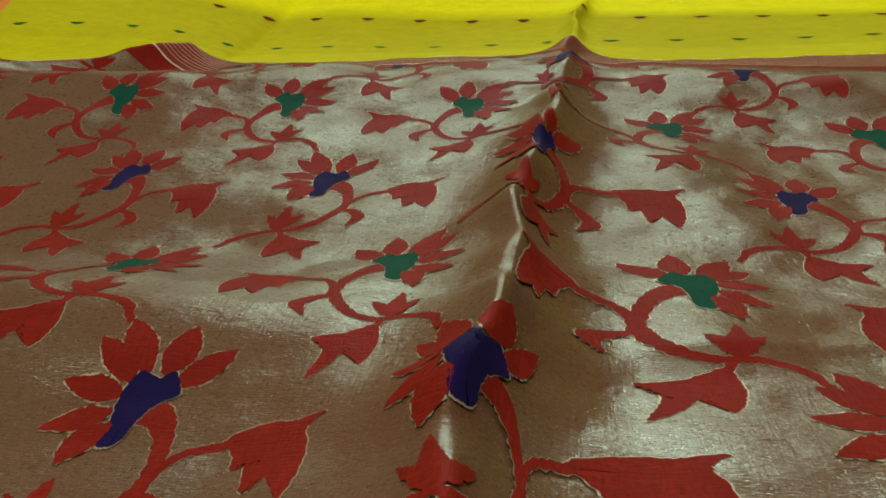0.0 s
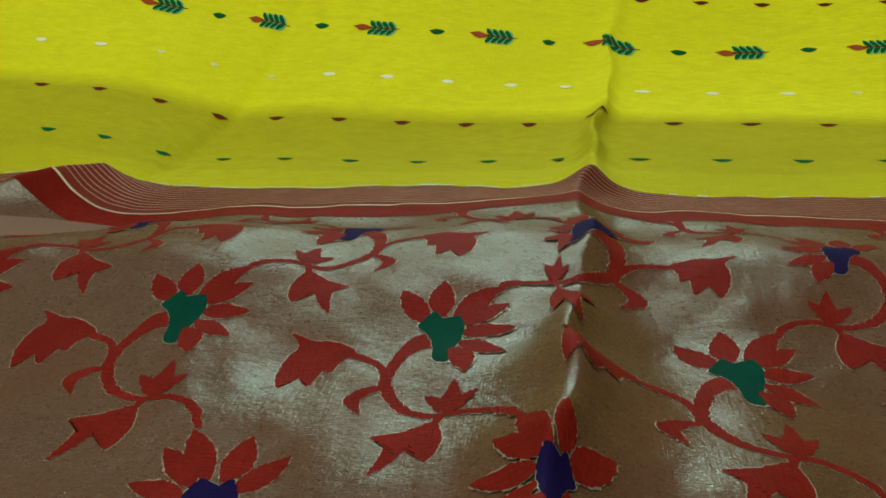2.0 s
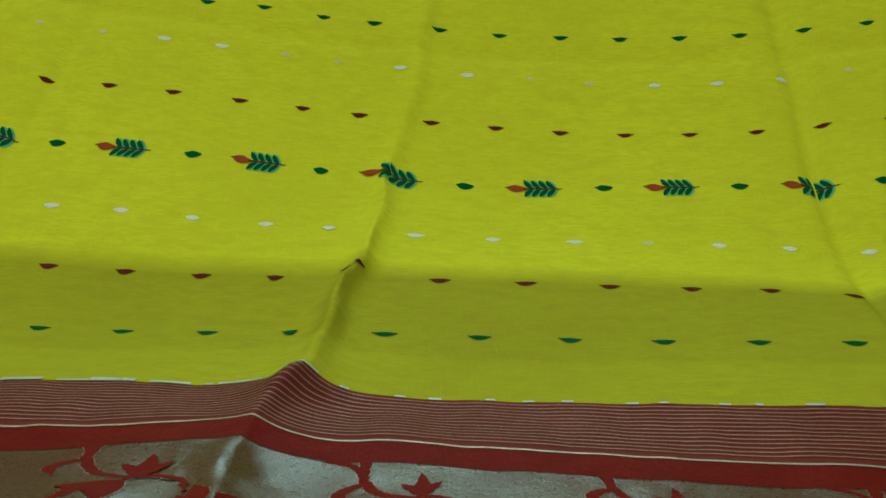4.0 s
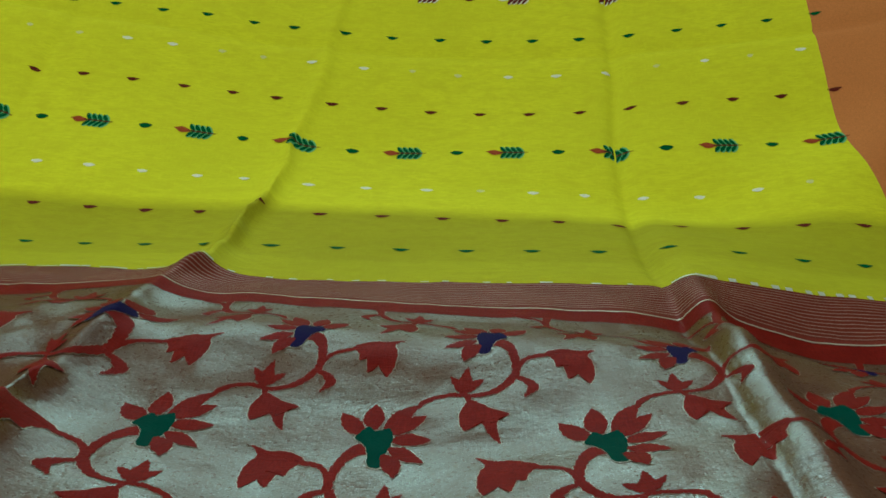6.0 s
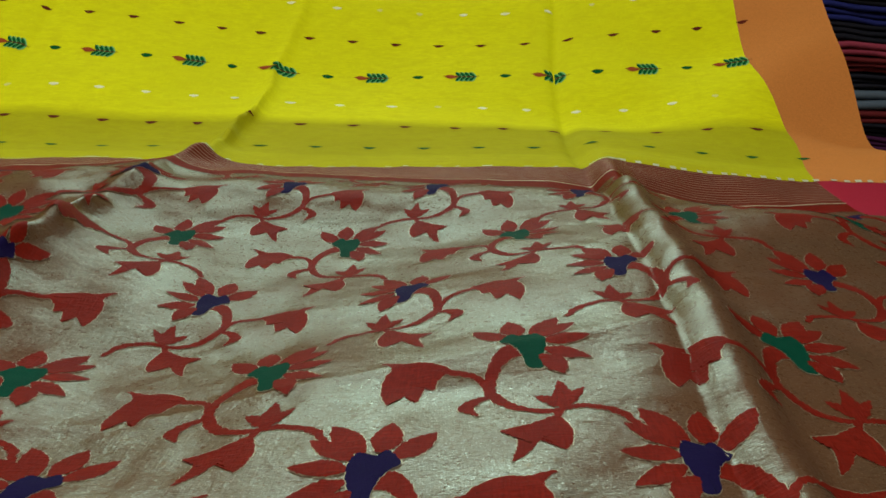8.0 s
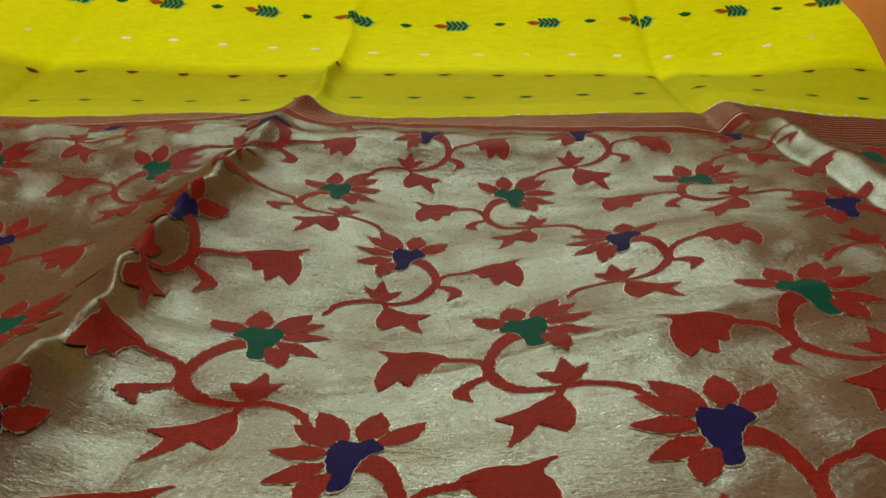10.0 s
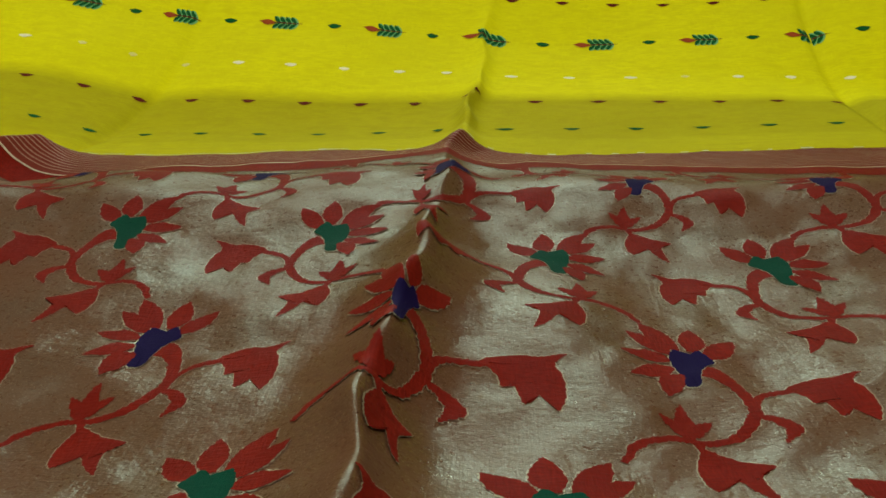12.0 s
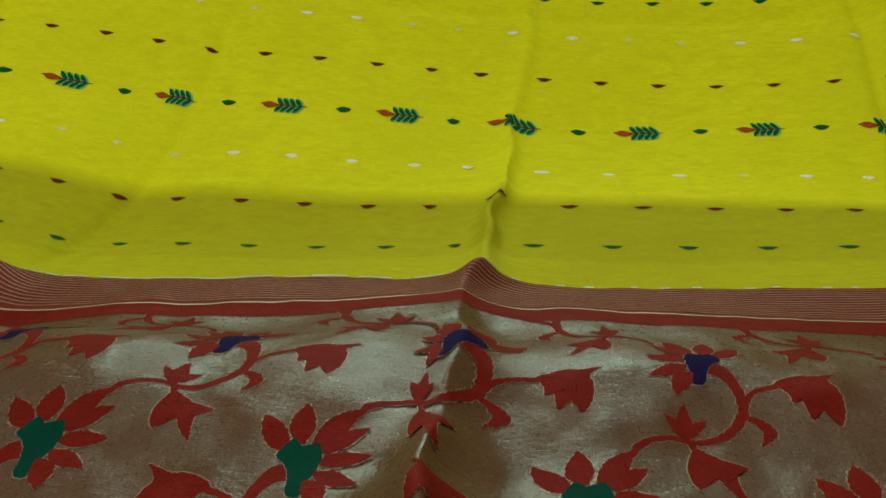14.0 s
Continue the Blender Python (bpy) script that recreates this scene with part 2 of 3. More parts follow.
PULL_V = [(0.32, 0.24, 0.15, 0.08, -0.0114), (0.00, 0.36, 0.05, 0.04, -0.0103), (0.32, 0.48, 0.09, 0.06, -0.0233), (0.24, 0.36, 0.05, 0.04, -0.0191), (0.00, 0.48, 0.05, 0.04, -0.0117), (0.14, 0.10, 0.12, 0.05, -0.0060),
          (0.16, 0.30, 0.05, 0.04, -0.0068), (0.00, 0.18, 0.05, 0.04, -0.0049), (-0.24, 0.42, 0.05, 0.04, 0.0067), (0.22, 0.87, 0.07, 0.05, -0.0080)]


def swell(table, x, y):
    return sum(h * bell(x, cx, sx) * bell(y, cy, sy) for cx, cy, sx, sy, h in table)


def lie(u, v):
    """Places of the points (u, v) of the cloth: u across, v along it from the pallu to the body."""
    u, v = np.asarray(u, float), np.asarray(v, float)
    y = np.interp(v, _vs, _ys) + 0.025 * bell(u, -0.315, 0.035) * bell(v, 0.525, 0.045)
    # the standing crease takes up cloth, the third one swallows part of the border
    x = u - 0.55 * (u - 0.004) * bell(u, 0.004, 0.013) * (1 - step(y, 0.60, 0.66)) - 0.006 * bell(u, 0.002, 0.022) + step(u, 0.36, 0.50) * (0.008 * bell(y, 0.675, 0.045) - 0.013 * bell(y, 0.55, 0.05) - 0.009 * step(y, 0.72, 0.79))
    z = np.interp(v, _vs, _zs)
    # the valley leans, the rising body is hollow across
    z = z + 0.052 * x * step(y, 0.46, 0.58) * (1 - step(y, 0.62, 0.74)) + np.where(x < 0.06, 0.07 * soft_abs(x - 0.06, 0.05), 0.26 * (x - 0.06) ** 2) * step(y, 0.68, 0.79)
    # middle crease: a standing ridge through pallu and border that dies out in the body
    c = 0.004 + 0.045 * (y - 0.5) * (y < 0.5) + 0.085 * (y - 0.5) * (y >= 0.5) + 0.006 * bell(y, 0.39, 0.05) + 0.0026 * np.sin(y * 46) + 0.0014 * np.sin(y * 103)
    d = x - c
    w = np.where(d < 0, 0.0150, 0.0105) * (1 - 0.62 * step(y, 0.57, 0.62) - 0.32 * bell(y, 0.455, 0.04))
    h = 0.0175 * (1 - 0.60 * step(y, 0.31, 0.43) + 0.42 * step(y, 0.51, 0.555)) * (1 - 0.88 * step(y, 0.62, 0.74)) * (1 + 0.13 * np.sin(y * 60) + 0.09 * np.sin(y * 171 + 1))
    z = z + h * np.exp(-soft_abs(d, 0.0023 + 0.0011 * np.sin(y * 83)) / w) - 0.003 * bell(d, 0.030, 0.014) * (1 - step(y, 0.5, 0.6))
    z = z + 0.0072 * np.exp(-soft_abs(d, 0.0004) / np.where(d < 0, 0.012, 0.0035)) * step(y, 0.64, 0.72) * (1 - 0.4 * step(y, 0.74, 0.80))
    # second crease: the pallu banks up to it, then the sheet steps up into a round roll
    c2 = 0.289 + 0.009 * step(y, 0.18, 0.30) + 0.014 * step(y, 0.35, 0.49) + 0.0016 * np.sin(y * 38)
    e = x - c2
    z = z + 0.043 * step(x, 0.07, 0.30) * (0.66 + 0.34 * step(y, 0.10, 0.26)) * (1 - step(y, 0.26, 0.52))
    h2 = (0.001 + 0.012 * step(y, 0.39, 0.49)) * (1 - 0.25 * step(y, 0.46, 0.54)) * (1 - 0.80 * step(y, 0.57, 0.72))
    z = z - 0.0060 * np.exp(-soft_abs(e, 0.0004) / np.where(e < 0, 0.0035, 0.012)) * step(y, 0.53, 0.60)
    z = z + (0.0085 * bell(e, 0.012, 0.008) - 0.0035 * np.exp(-soft_abs(e, 0.0006) / 0.004)) * (1 - step(y, 0.50, 0.58))
    z = z + h2 * step(e, -0.004, 0.020) * np.exp(-np.maximum(e - 0.010, 0) / 0.16) - (0.02 + 0.06 * (1 - step(y, 0.36, 0.48))) * np.maximum(e, 0) * (1 - step(y, 0.5, 0.75))
    # third crease, far side, with a flap that stands up at the border
    p0, p1 = np.array((-0.39, 0.425)), np.array((-0.268, 0.548))
    along = np.clip(((x - p0[0]) * (p1 - p0)[0] + (y - p0[1]) * (p1 - p0)[1]) / ((p1 - p0) @ (p1 - p0)), 0, 1)
    off = np.hypot(x - p0[0] - along * (p1 - p0)[0], y - p0[1] - along * (p1 - p0)[1])
    z = z + (0.012 + 0.004 * along) * np.exp(-soft_abs(off, 0.003) / 0.013)
    z = z + 0.012 * step(-x, 0.24, 0.34) * step(y, 0.55, 0.63) * (1 - step(y, 0.70, 0.79))
    f = x + 0.270 - 0.25 * (np.minimum(y, 0.72) - 0.57) - 0.06 * np.maximum(y - 0.72, 0)
    z = z - 0.0055 * np.exp(-soft_abs(f, 0.0008) / np.where(f < 0, 0.005, 0.014)) * step(y, 0.55, 0.6) * (1 - 0.35 * step(y, 0.66, 0.76))
    # waves of the pallu
    z = z + (0.004 * bell(y, 0.155, 0.018) - 0.007 * bell(y, 0.21, 0.022) - 0.005 * step(y, 0.39, 0.43) * (1 - step(y, 0.50, 0.56)) - 0.007 * bell(y, 0.478, 0.028)) * step(-x, 0.02, 0.10)
    z = z - 0.017 * step(y, 0.38, 0.46) * (1 - step(y, 0.48, 0.56)) * step(-x, 0.15, 0.27)
    z = z - 0.006 * step(-x, 0.03, 0.10) * (1 - step(y, 0.105, 0.165))
    z = z + 0.007 * bell(x, -0.042, 0.025) * bell(y, 0.390, 0.022)
    g = y - 0.150 - 0.19 * x
    z = z + 0.0013 * np.exp(-soft_abs(g, 0.0012) / 0.006) * step(x, 0.0, 0.05) * (1 - step(x, 0.27, 0.31))
    # crosswise crease of the body
    q = v - 0.929 + 0.03 * (x + 0.05) * (x < 0)
    z = z - 0.0052 * np.exp(-soft_abs(q, 0.0004) / 0.0055)
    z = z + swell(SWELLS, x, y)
    gold = 1 - step(v, 0.5, 0.6)
    z = z + (0.0016 * rumple(x, y, 0.055, 0) + 0.0011 * rumple(x, y, 0.026, 1) + 0.00042 * rumple(x, y, 0.011, 2)) * (0.35 + 0.65 * gold) + 0.0012 * rumple(x, y, 0.07, 4) * (1 - gold)
    z = z + 0.0005 * rumple(x, y * 0.4, 0.016, 3) * bell(v, 0.545, 0.03)
    return np.stack([x, y, z], -1)


def raised(u, v, lift):
    """Points of the cloth lifted off it along its normal."""
    p, s = lie(u, v), 0.0008
    n = np.cross(lie(u + s, v) - lie(u - s, v), lie(u, v + s) - lie(u, v - s))
    return p + n / np.linalg.norm(n, axis=-1, keepdims=True) * np.asarray(lift)[..., None] if np.ndim(lift) else p + n / np.linalg.norm(n, axis=-1, keepdims=True) * lift


def mesh_object(name, verts, faces, mat, parent=None, label="", uv=None, smooth=True):
    me = bpy.data.meshes.new(name)
    me.from_pydata(verts.tolist() if hasattr(verts, "tolist") else verts, [], faces)
    me.materials.append(mat)
    if smooth:
        me.polygons.foreach_set("use_smooth", [True] * len(me.polygons))
    if uv is not None:
        layer = me.uv_layers.new(name="UVMap")
        idx = np.empty(len(me.loops), int)
        me.loops.foreach_get("vertex_index", idx)
        layer.data.foreach_set("uv", np.asarray(uv)[idx].ravel())
    ob = new(name, me)
    if parent:
        ob.parent = parent
    if label:
        tagged(ob, label)
    return ob


def grid_faces(nu, nv, start=0):
    i = np.arange(nu - 1)[:, None] * nv + np.arange(nv - 1)[None, :] + start
    return np.stack([i, i + nv, i + nv + 1, i + 1], -1).reshape(-1, 4).tolist()


def sheet(name, u0, u1, v0, v1, pace, mat, parent, label="", lift=0.0):
    nu, nv = max(2, int((u1 - u0) / pace) + 1), max(2, int((v1 - v0) / pace) + 1)
    us = np.linspace(u0, u1, nu)
    if u0 < -0.03 and u1 > 0.03:
        us = np.unique(np.round(np.concatenate([us, np.arange(-0.025, 0.03, pace * 0.5)]), 5))
        nu = len(us)
    u, v = np.meshgrid(us, np.linspace(v0, v1, nv), indexing="ij")
    p = raised(u.ravel(), v.ravel(), lift) if lift else lie(u.ravel(), v.ravel())
    return mesh_object(name, p, grid_faces(nu, nv), mat, parent, label, uv=np.stack([u.ravel(), v.ravel()], -1))


def ribbon(spine, widths, rows=0, ragged=0.0, seed=0):
    """A flat strip along a smooth spine: points (u, v) in mm, with widths along it. Returns u, v (metres) and faces."""
    pts = np.asarray(spine, float)
    n = len(pts)
    t = np.linspace(0, n - 1, rows or 12 * (n - 1) + 1)
    i = np.clip(t.astype(int), 0, n - 2)
    f = (t - i)[:, None]
    ext = np.vstack([2 * pts[0] - pts[1], pts, 2 * pts[-1] - pts[-2]])
    a, b, c, d = ext[i], ext[i + 1], ext[i + 2], ext[i + 3]
    mid = 0.5 * (2 * b + (c - a) * f + (2 * a - 5 * b + 4 * c - d) * f * f + (3 * b - a - 3 * c + d) * f ** 3)
    tan = np.gradient(mid, axis=0)
    tan /= np.linalg.norm(tan, axis=1, keepdims=True) + 1e-9
    nor = np.stack([-tan[:, 1], tan[:, 0]], 1)
    w = np.interp(np.linspace(0, 1, len(t)), np.linspace(0, 1, len(widths)), widths) / 2
    across = np.linspace(-1, 1, 7)
    rag = np.random.RandomState(seed).uniform(-ragged, ragged, (len(t), 2))
    half = np.stack([w + rag[:, 0], w + rag[:, 0], w, w, w, w + rag[:, 1], w + rag[:, 1]], 1)
    p = mid[:, None, :] + nor[:, None, :] * (across[None, :] * np.maximum(half, 0.05))[..., None]
    return p.reshape(-1, 2) / 1000, grid_faces(len(t), 7)


LOBE = (4.0, 8.0, 9.5, 9.0, 7.2, 4.6, 0.4)


def scaled(widths, k):
    return tuple(k * w for w in widths)


def patch(outline, seed=0, ragged=0.26):
    """A filled figure with a smooth outline (mm), in rings that close on its long axis. Returns u, v (metres) and faces."""
    pts = np.asarray(outline, float)
    mid, n = pts.mean(0), len(pts)
    t = np.linspace(0, n, 7 * n, endpoint=False)
    i = t.astype(int)
    f = (t - i)[:, None]
    a, b, c, d = pts[(i - 1) % n], pts[i % n], pts[(i + 1) % n], pts[(i + 2) % n]
    edge = 0.5 * (2 * b + (c - a) * f + (2 * a - 5 * b + 4 * c - d) * f * f + (3 * b - a - 3 * c + d) * f ** 3)
    edge = edge + np.random.RandomState(seed).uniform(-ragged, ragged, edge.shape)
    axis = np.linalg.svd(pts - mid)[2][0]
    reach = np.abs((pts - mid) @ axis).max() * 0.5
    core = mid + np.clip((edge - mid) @ axis, -reach, reach)[:, None] * axis
    m = len(edge)
    shrink = (1.0, 0.86, 0.7, 0.5, 0.25, 0.0)
    rings = np.concatenate([core + (edge - core) * k for k in shrink])
    faces = [[r * m + k, r * m + (k + 1) % m, (r + 1) * m + (k + 1) % m, (r + 1) * m + k] for r in range(len(shrink) - 1) for k in range(m)]
    if np.sum(edge[:, 0] * np.roll(edge[:, 1], -1) - edge[:, 1] * np.roll(edge[:, 0], -1)) < 0:
        faces = [q[::-1] for q in faces]
    return rings / 1000, faces


def woven(name, strips, u, v, flip, mat, parent, label="", lift=0.0002, top=None, ragged=0.45):
    """One woven figure: strips of thread laid on the cloth about (u, v); flip mirrors it."""
    verts, faces, lifts, count = [], [], [], 0
    for k, strip in enumerate(strips):
        p, f = patch(strip, seed=len(strip)) if len(strip) > 2 else ribbon(*strip, ragged=ragged, seed=k + 13 * len(strips))
        verts.append(np.stack([u + flip * p[:, 0], v + p[:, 1]], 1))
        lifts.append(np.full(len(p), 0.9 * lift + 0.00002 * k))
        faces += [[q + count for q in (quad if flip > 0 else quad[::-1])] for quad in f]
        count += len(p)
    uv, lifts = np.vstack(verts), np.concatenate(lifts)
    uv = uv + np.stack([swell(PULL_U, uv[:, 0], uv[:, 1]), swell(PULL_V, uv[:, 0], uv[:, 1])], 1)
    lifts = lifts + 0.0005 * bell(uv[:, 0], 0.0, 0.016)
    if top is not None:
        faces = [q for q in faces if min(uv[i, 1] for i in q) < top]
        if not faces:
            return None
        uv[:, 1] = np.minimum(uv[:, 1], top + 0.003)
    keep = sorted({i for q in faces for i in q})
    back = {i: k for k, i in enumerate(keep)}
    uv, lifts = uv[keep], lifts[keep]
    return mesh_object(name, raised(uv[:, 0], uv[:, 1], lifts), [[back[i] for i in q] for q in faces], mat, parent, label)


# ---- figures of the pallu, in mm about a flower's middle ----
TEAR = (1.6, 5.0, 7.6, 8.6, 7.8, 5.0, 0.4)
PETALS = [([(-6.2, 5.5), (-11.5, 11), (-18.5, 19)], scaled(TEAR, 1.05)), ([(-1.5, 9.5), (-3.5, 16.5), (-4.5, 26.5)], scaled(TEAR, 1.12)),
          ([(2.7, 9.2), (7.8, 17.2), (14, 27)], scaled(TEAR, 1.05)), ([(5.2, 6.2), (11, 12), (19.5, 19)], scaled(TEAR, 0.95)),
          ([(6.5, 2), (13, 3.3), (23.5, 5)], scaled(TEAR, 0.92)), ([(6.4, -3), (12.3, -6), (22, -10.5)], scaled(TEAR, 0.92)),
          ([(4.6, -7.5), (8.8, -13), (11.5, -21.5)], scaled(TEAR, 1.0))]
_heart = [(-10, 3), (-8.5, 8), (-5.5, 12), (-2.5, 10), (-0.3, 5.5), (2.5, 9.5), (5, 11.5), (7.5, 7), (8, 0), (6.2, -8), (5.8, -17), (2.5, -18), (-0.5, -15.5), (-3, -5), (-6, 0)]
HEART = [(0.90 * x, 0.92 * y) for x, y in _heart]
VINE = [([(-3, -3), (-8.5, -7), (-12.5, -17), (-13, -29), (-6, -40), (4, -44), (15, -43), (25, -47), (30, -55)], (9, 7.5, 5, 3.9, 4.2, 3.6, 2.9, 2.5, 2.6, 3.2, 2.4)),
        ([(-13, -28), (-18, -18), (-29, -13.5)], (3.2, 2.6, 3.2)),
        ([(-12, -30), (-18, -33), (-21.5, -38), (-18, -44.5)], (2.2, 3.2, 4.8, 4.6, 0.6)),
        ([(8, -43), (6, -48), (4, -54)], (2.2, 2.4, 4))]
LEAF_A = [[(-26.5, -12.5), (-31, -8.8), (-38, -6.6), (-43, -6.8), (-51.5, -4.5), (-47.5, -9.5), (-49, -15), (-50, -21), (-49.5, -28), (-47, -33.5), (-44, -28.5), (-42, -22.5), (-40.5, -29), (-37.5, -31), (-36, -26), (-34.8, -21.5), (-32, -23.5),
           (-31, -19), (-28, -14.5)]]
LEAF_B = [[(6.0, -46.5), (1.0, -49.3), (-3.9, -52.5), (-11.6, -55.2), (-7.5, -58.0), (-7.0, -62.6), (-8.0, -67.2), (-9.3, -72.3), (-4.4, -68.0), (-1.0, -62.5), (1.2, -59.5), (3.3, -63.5), (6.4, -66.7), (8.7, -63.5), (9.6, -57.1), (8.2, -50.6)]]
SHOOT = [([(9, -41), (6, -37.5), (0.5, -33)], scaled(LOBE, 0.6)), ([(9, -43), (9.3, -35), (9, -25.5)], scaled(LOBE, 0.72)),
         ([(9, -41), (12, -37), (16.5, -31.5)], scaled(LOBE, 0.55))]

PETAL_RIMS = [(spine, tuple(w + 0.6 for w in widths)) for spine, widths in PETALS]
VINE_RIM = [(spine, tuple(w + 0.5 for w in widths)) for spine, widths in VINE]
def grown(outline, by):
    """The outline moved outwards from its middle by so many mm."""
    pts = np.asarray(outline, float)
    out = pts - pts.mean(0)
    return pts + by * out / np.linalg.norm(out, axis=1, keepdims=True)


LEAF_RIM = [[grown(leaf[0], 0.45)] for leaf in (LEAF_A, LEAF_B)]
HEART_RIM = [(x * 1.06, y * 1.04) for x, y in HEART]

saree = tagged(new("saree"), "creased yellow silk saree, gold brocade pallu with red vines", "saree")
PITCH, ROW = 0.0937, 0.0828
G0, VG = 0.0525, 0.366          # a green flower, and its row

sheet("pallu_ground", U0, U1, V0, V_RED + 0.004, 0.0017, GOLD, saree, "gold brocade ground, uneven sheen painted in as brown patches")
sheet("border_ground", U0, U1, V_RED + 0.004, V_EDGE, 0.0022, RUST, saree, "rust-coloured silk border ground")
sheet("body_ground", U0, U1, V_EDGE, V1, 0.0040, YELLOW, saree, "plain bright yellow silk ground, creased")
for a, b in ((U0 - SELV, U0), (U1, U1 + SELV)):
    sheet("body_selvedge", a, b, V_EDGE, V1, 0.0060, ORANGE, saree, "plain orange silk edge strip")
    sheet("pallu_selvedge", a, b, V0, V_EDGE, 0.0050, CRIMSON, saree, "plain crimson silk edge strip")

for row in range(-5, 3):
    blue = row % 2 != 0
    for k in range(-6, 6):
        u = G0 + PITCH * k + (0.043 if blue else (-0.005 if row else 0.0)) - (0.003 if row < -2 else 0.0)
        v = VG + (ROW if row < 0 else 0.078) * row + ((0.010 if u > 0.02 else 0.002) if row < -2 else 0.0)
        flip = -1 if blue else 1
        if not U0 + 0.012 < u < U1 - 0.012 or v < V0 + 0.09:
            continue
        top = V_RED + 0.001 if row >= 1 else None
        if row < 2:
            flower = woven("flower", PETALS, u, v, flip, RED, saree, top=top, lift=0.00028, ragged=0.33)
            woven("flower_outline", PETAL_RIMS + [[(0.93 * x, 0.93 * y) for x, y in HEART_RIM] if blue else HEART_RIM], u, v, flip, ZARI, flower, "pale gold thread outline", lift=0.00012, top=top)
            woven("flower_heart", [[(0.93 * x, 0.93 * y) for x, y in HEART] if blue else HEART], u, v, flip, BLUE if blue else GREEN, flower, "indigo heart" if blue else "green heart", lift=0.0004, top=top)
            leaf = woven("leaf", LEAF_A, u, v, flip, RED, saree, top=top)
            woven("leaf_outline", LEAF_RIM[0], u, v, flip, ZARI, leaf, "pale gold thread outline", lift=0.00009, top=top, ragged=0.7)
        vine = woven("vine", VINE, u, v, flip, RED, saree, top=top, lift=0.00024)
        if vine:
            woven("vine_outline", VINE_RIM, u, v, flip, ZARI, vine, "pale gold thread outline", lift=0.0001, top=top, ragged=0.7)
        leaf = woven("leaf", LEAF_B, u, v, flip, RED, saree, top=top)
        if leaf:
            woven("leaf_outline", LEAF_RIM[1], u, v, flip, ZARI, leaf, "pale gold thread outline", lift=0.00009, top=top, ragged=0.7)
        woven("bud", SHOOT, u, v, flip, RED, saree, top=top)

# ---- border between pallu and body ----
sheet("border_band", U0, U1, V_RED, V_LINE, 0.0017, RED, saree, "plain red band", lift=0.0002)
sheet("border_line", U0, U1, V_LINE, V_LINE + 0.0013, 0.0022, ZARI_BRIGHT, saree, "bright gold line", lift=0.0005)
for k in range(13):
    v = V_PIN + 0.0014 + k * 0.0034
    sheet("pinstripe", U0, U1, v, v + 0.0008, 0.0022, THREAD, saree, lift=0.0004)
_r = random.Random(4)
u = U0
while u < U1 + SELV * 0.7:
    beads = u > 0.335
    sparse = 0.015 < u < 0.30
    length = _r.uniform(0.0034, 0.0052) if beads else _r.uniform(0.003, 0.008) if sparse else _r.uniform(0.004, 0.020)
    tall = _r.uniform(0.0030, 0.0044) if beads else _r.choice((0.0004, 0.0008)) if sparse else _r.choice((0.0006, 0.0009, 0.0014, 0.0026))
    sheet("silver_stitch", u, u + length, V_EDGE - 0.0008, V_EDGE + tall, 0.0014, SILVER, saree, lift=0.0006)
    u += length + (_r.uniform(0.004, 0.010) if beads else _r.uniform(0.008, 0.026) if sparse else _r.choice((0.0, 0.0, 0.0006, 0.002, 0.007)))

# ---- sprigs and dashes of the body ----
SEED = [([(-6, 0.8), (-3, 0.0), (1, -0.3), (6, 0.5)], (0.6, 2.6, 5.2, 6.6, 6.4, 4.6, 1.0))]
DASH = [([(-6.2, 0.9), (-4, 0.1), (-1, -0.5), (2.5, 0.0), (6, 0.9)], (0.5, 1.3, 2.8, 4.3, 4.7, 3.8, 2.2, 0.6))]
FAINT = [([(-4.5, 0.3), (0, -0.3), (4.5, 0.3)], (0.8, 2.9, 4.4, 4.2, 2.7, 0.8))]
BUDS = [([(-20, 1.4), (-16.5, 0.9), (-11.5, 0.0), (-5, -0.3)], (0.5, 1.6, 4.2, 7.0, 7.4, 5.0, 1.8))]
TWIG = [([(-7, 0), (2, 0), (12, 0), (19, 0.3)], (1.2, 1.6, 1.6, 1.3, 0.4))]
VS = dict(e=0.6270, m=0.6850, w=0.7335, s=0.7905, n=0.8505, w2=0.903, g2=0.950, s2=1.011, g3=1.066, w3=1.121, n2=1.176, s3=1.231)


def sprig(u, v, leaf_mat, rim_mat, bud_mat, twig_mat, label):
    twig = woven("sprig", TWIG, u, v, 1, twig_mat, saree, label, lift=0.0007, ragged=0.1)
    woven("sprig_bud", BUDS, u, v, 1, bud_mat, twig, lift=0.0006, ragged=0.15)
    for side in (1, -1):
        for k in range(4):
            x = 13.5 - 5.0 * k
            spine = [(x, 0.4 * side), (x - 2.8, 3.8 * side), (x - 5.4, 8.7 * side)]
            woven("sprig_leaf", [(spine, (1.2, 2.8, 3.6, 3.7, 2.8, 0.8))], u, v, 1, leaf_mat, twig, lift=0.00065, ragged=0.2)
            woven("sprig_leaf_rim", [([(p[0] + 1.4, 1.03 * p[1]) for p in spine], (1.3, 3.2, 4.4, 4.6, 3.7, 1.3))], u, v, 1, rim_mat, twig, lift=0.0004, ragged=0.25)


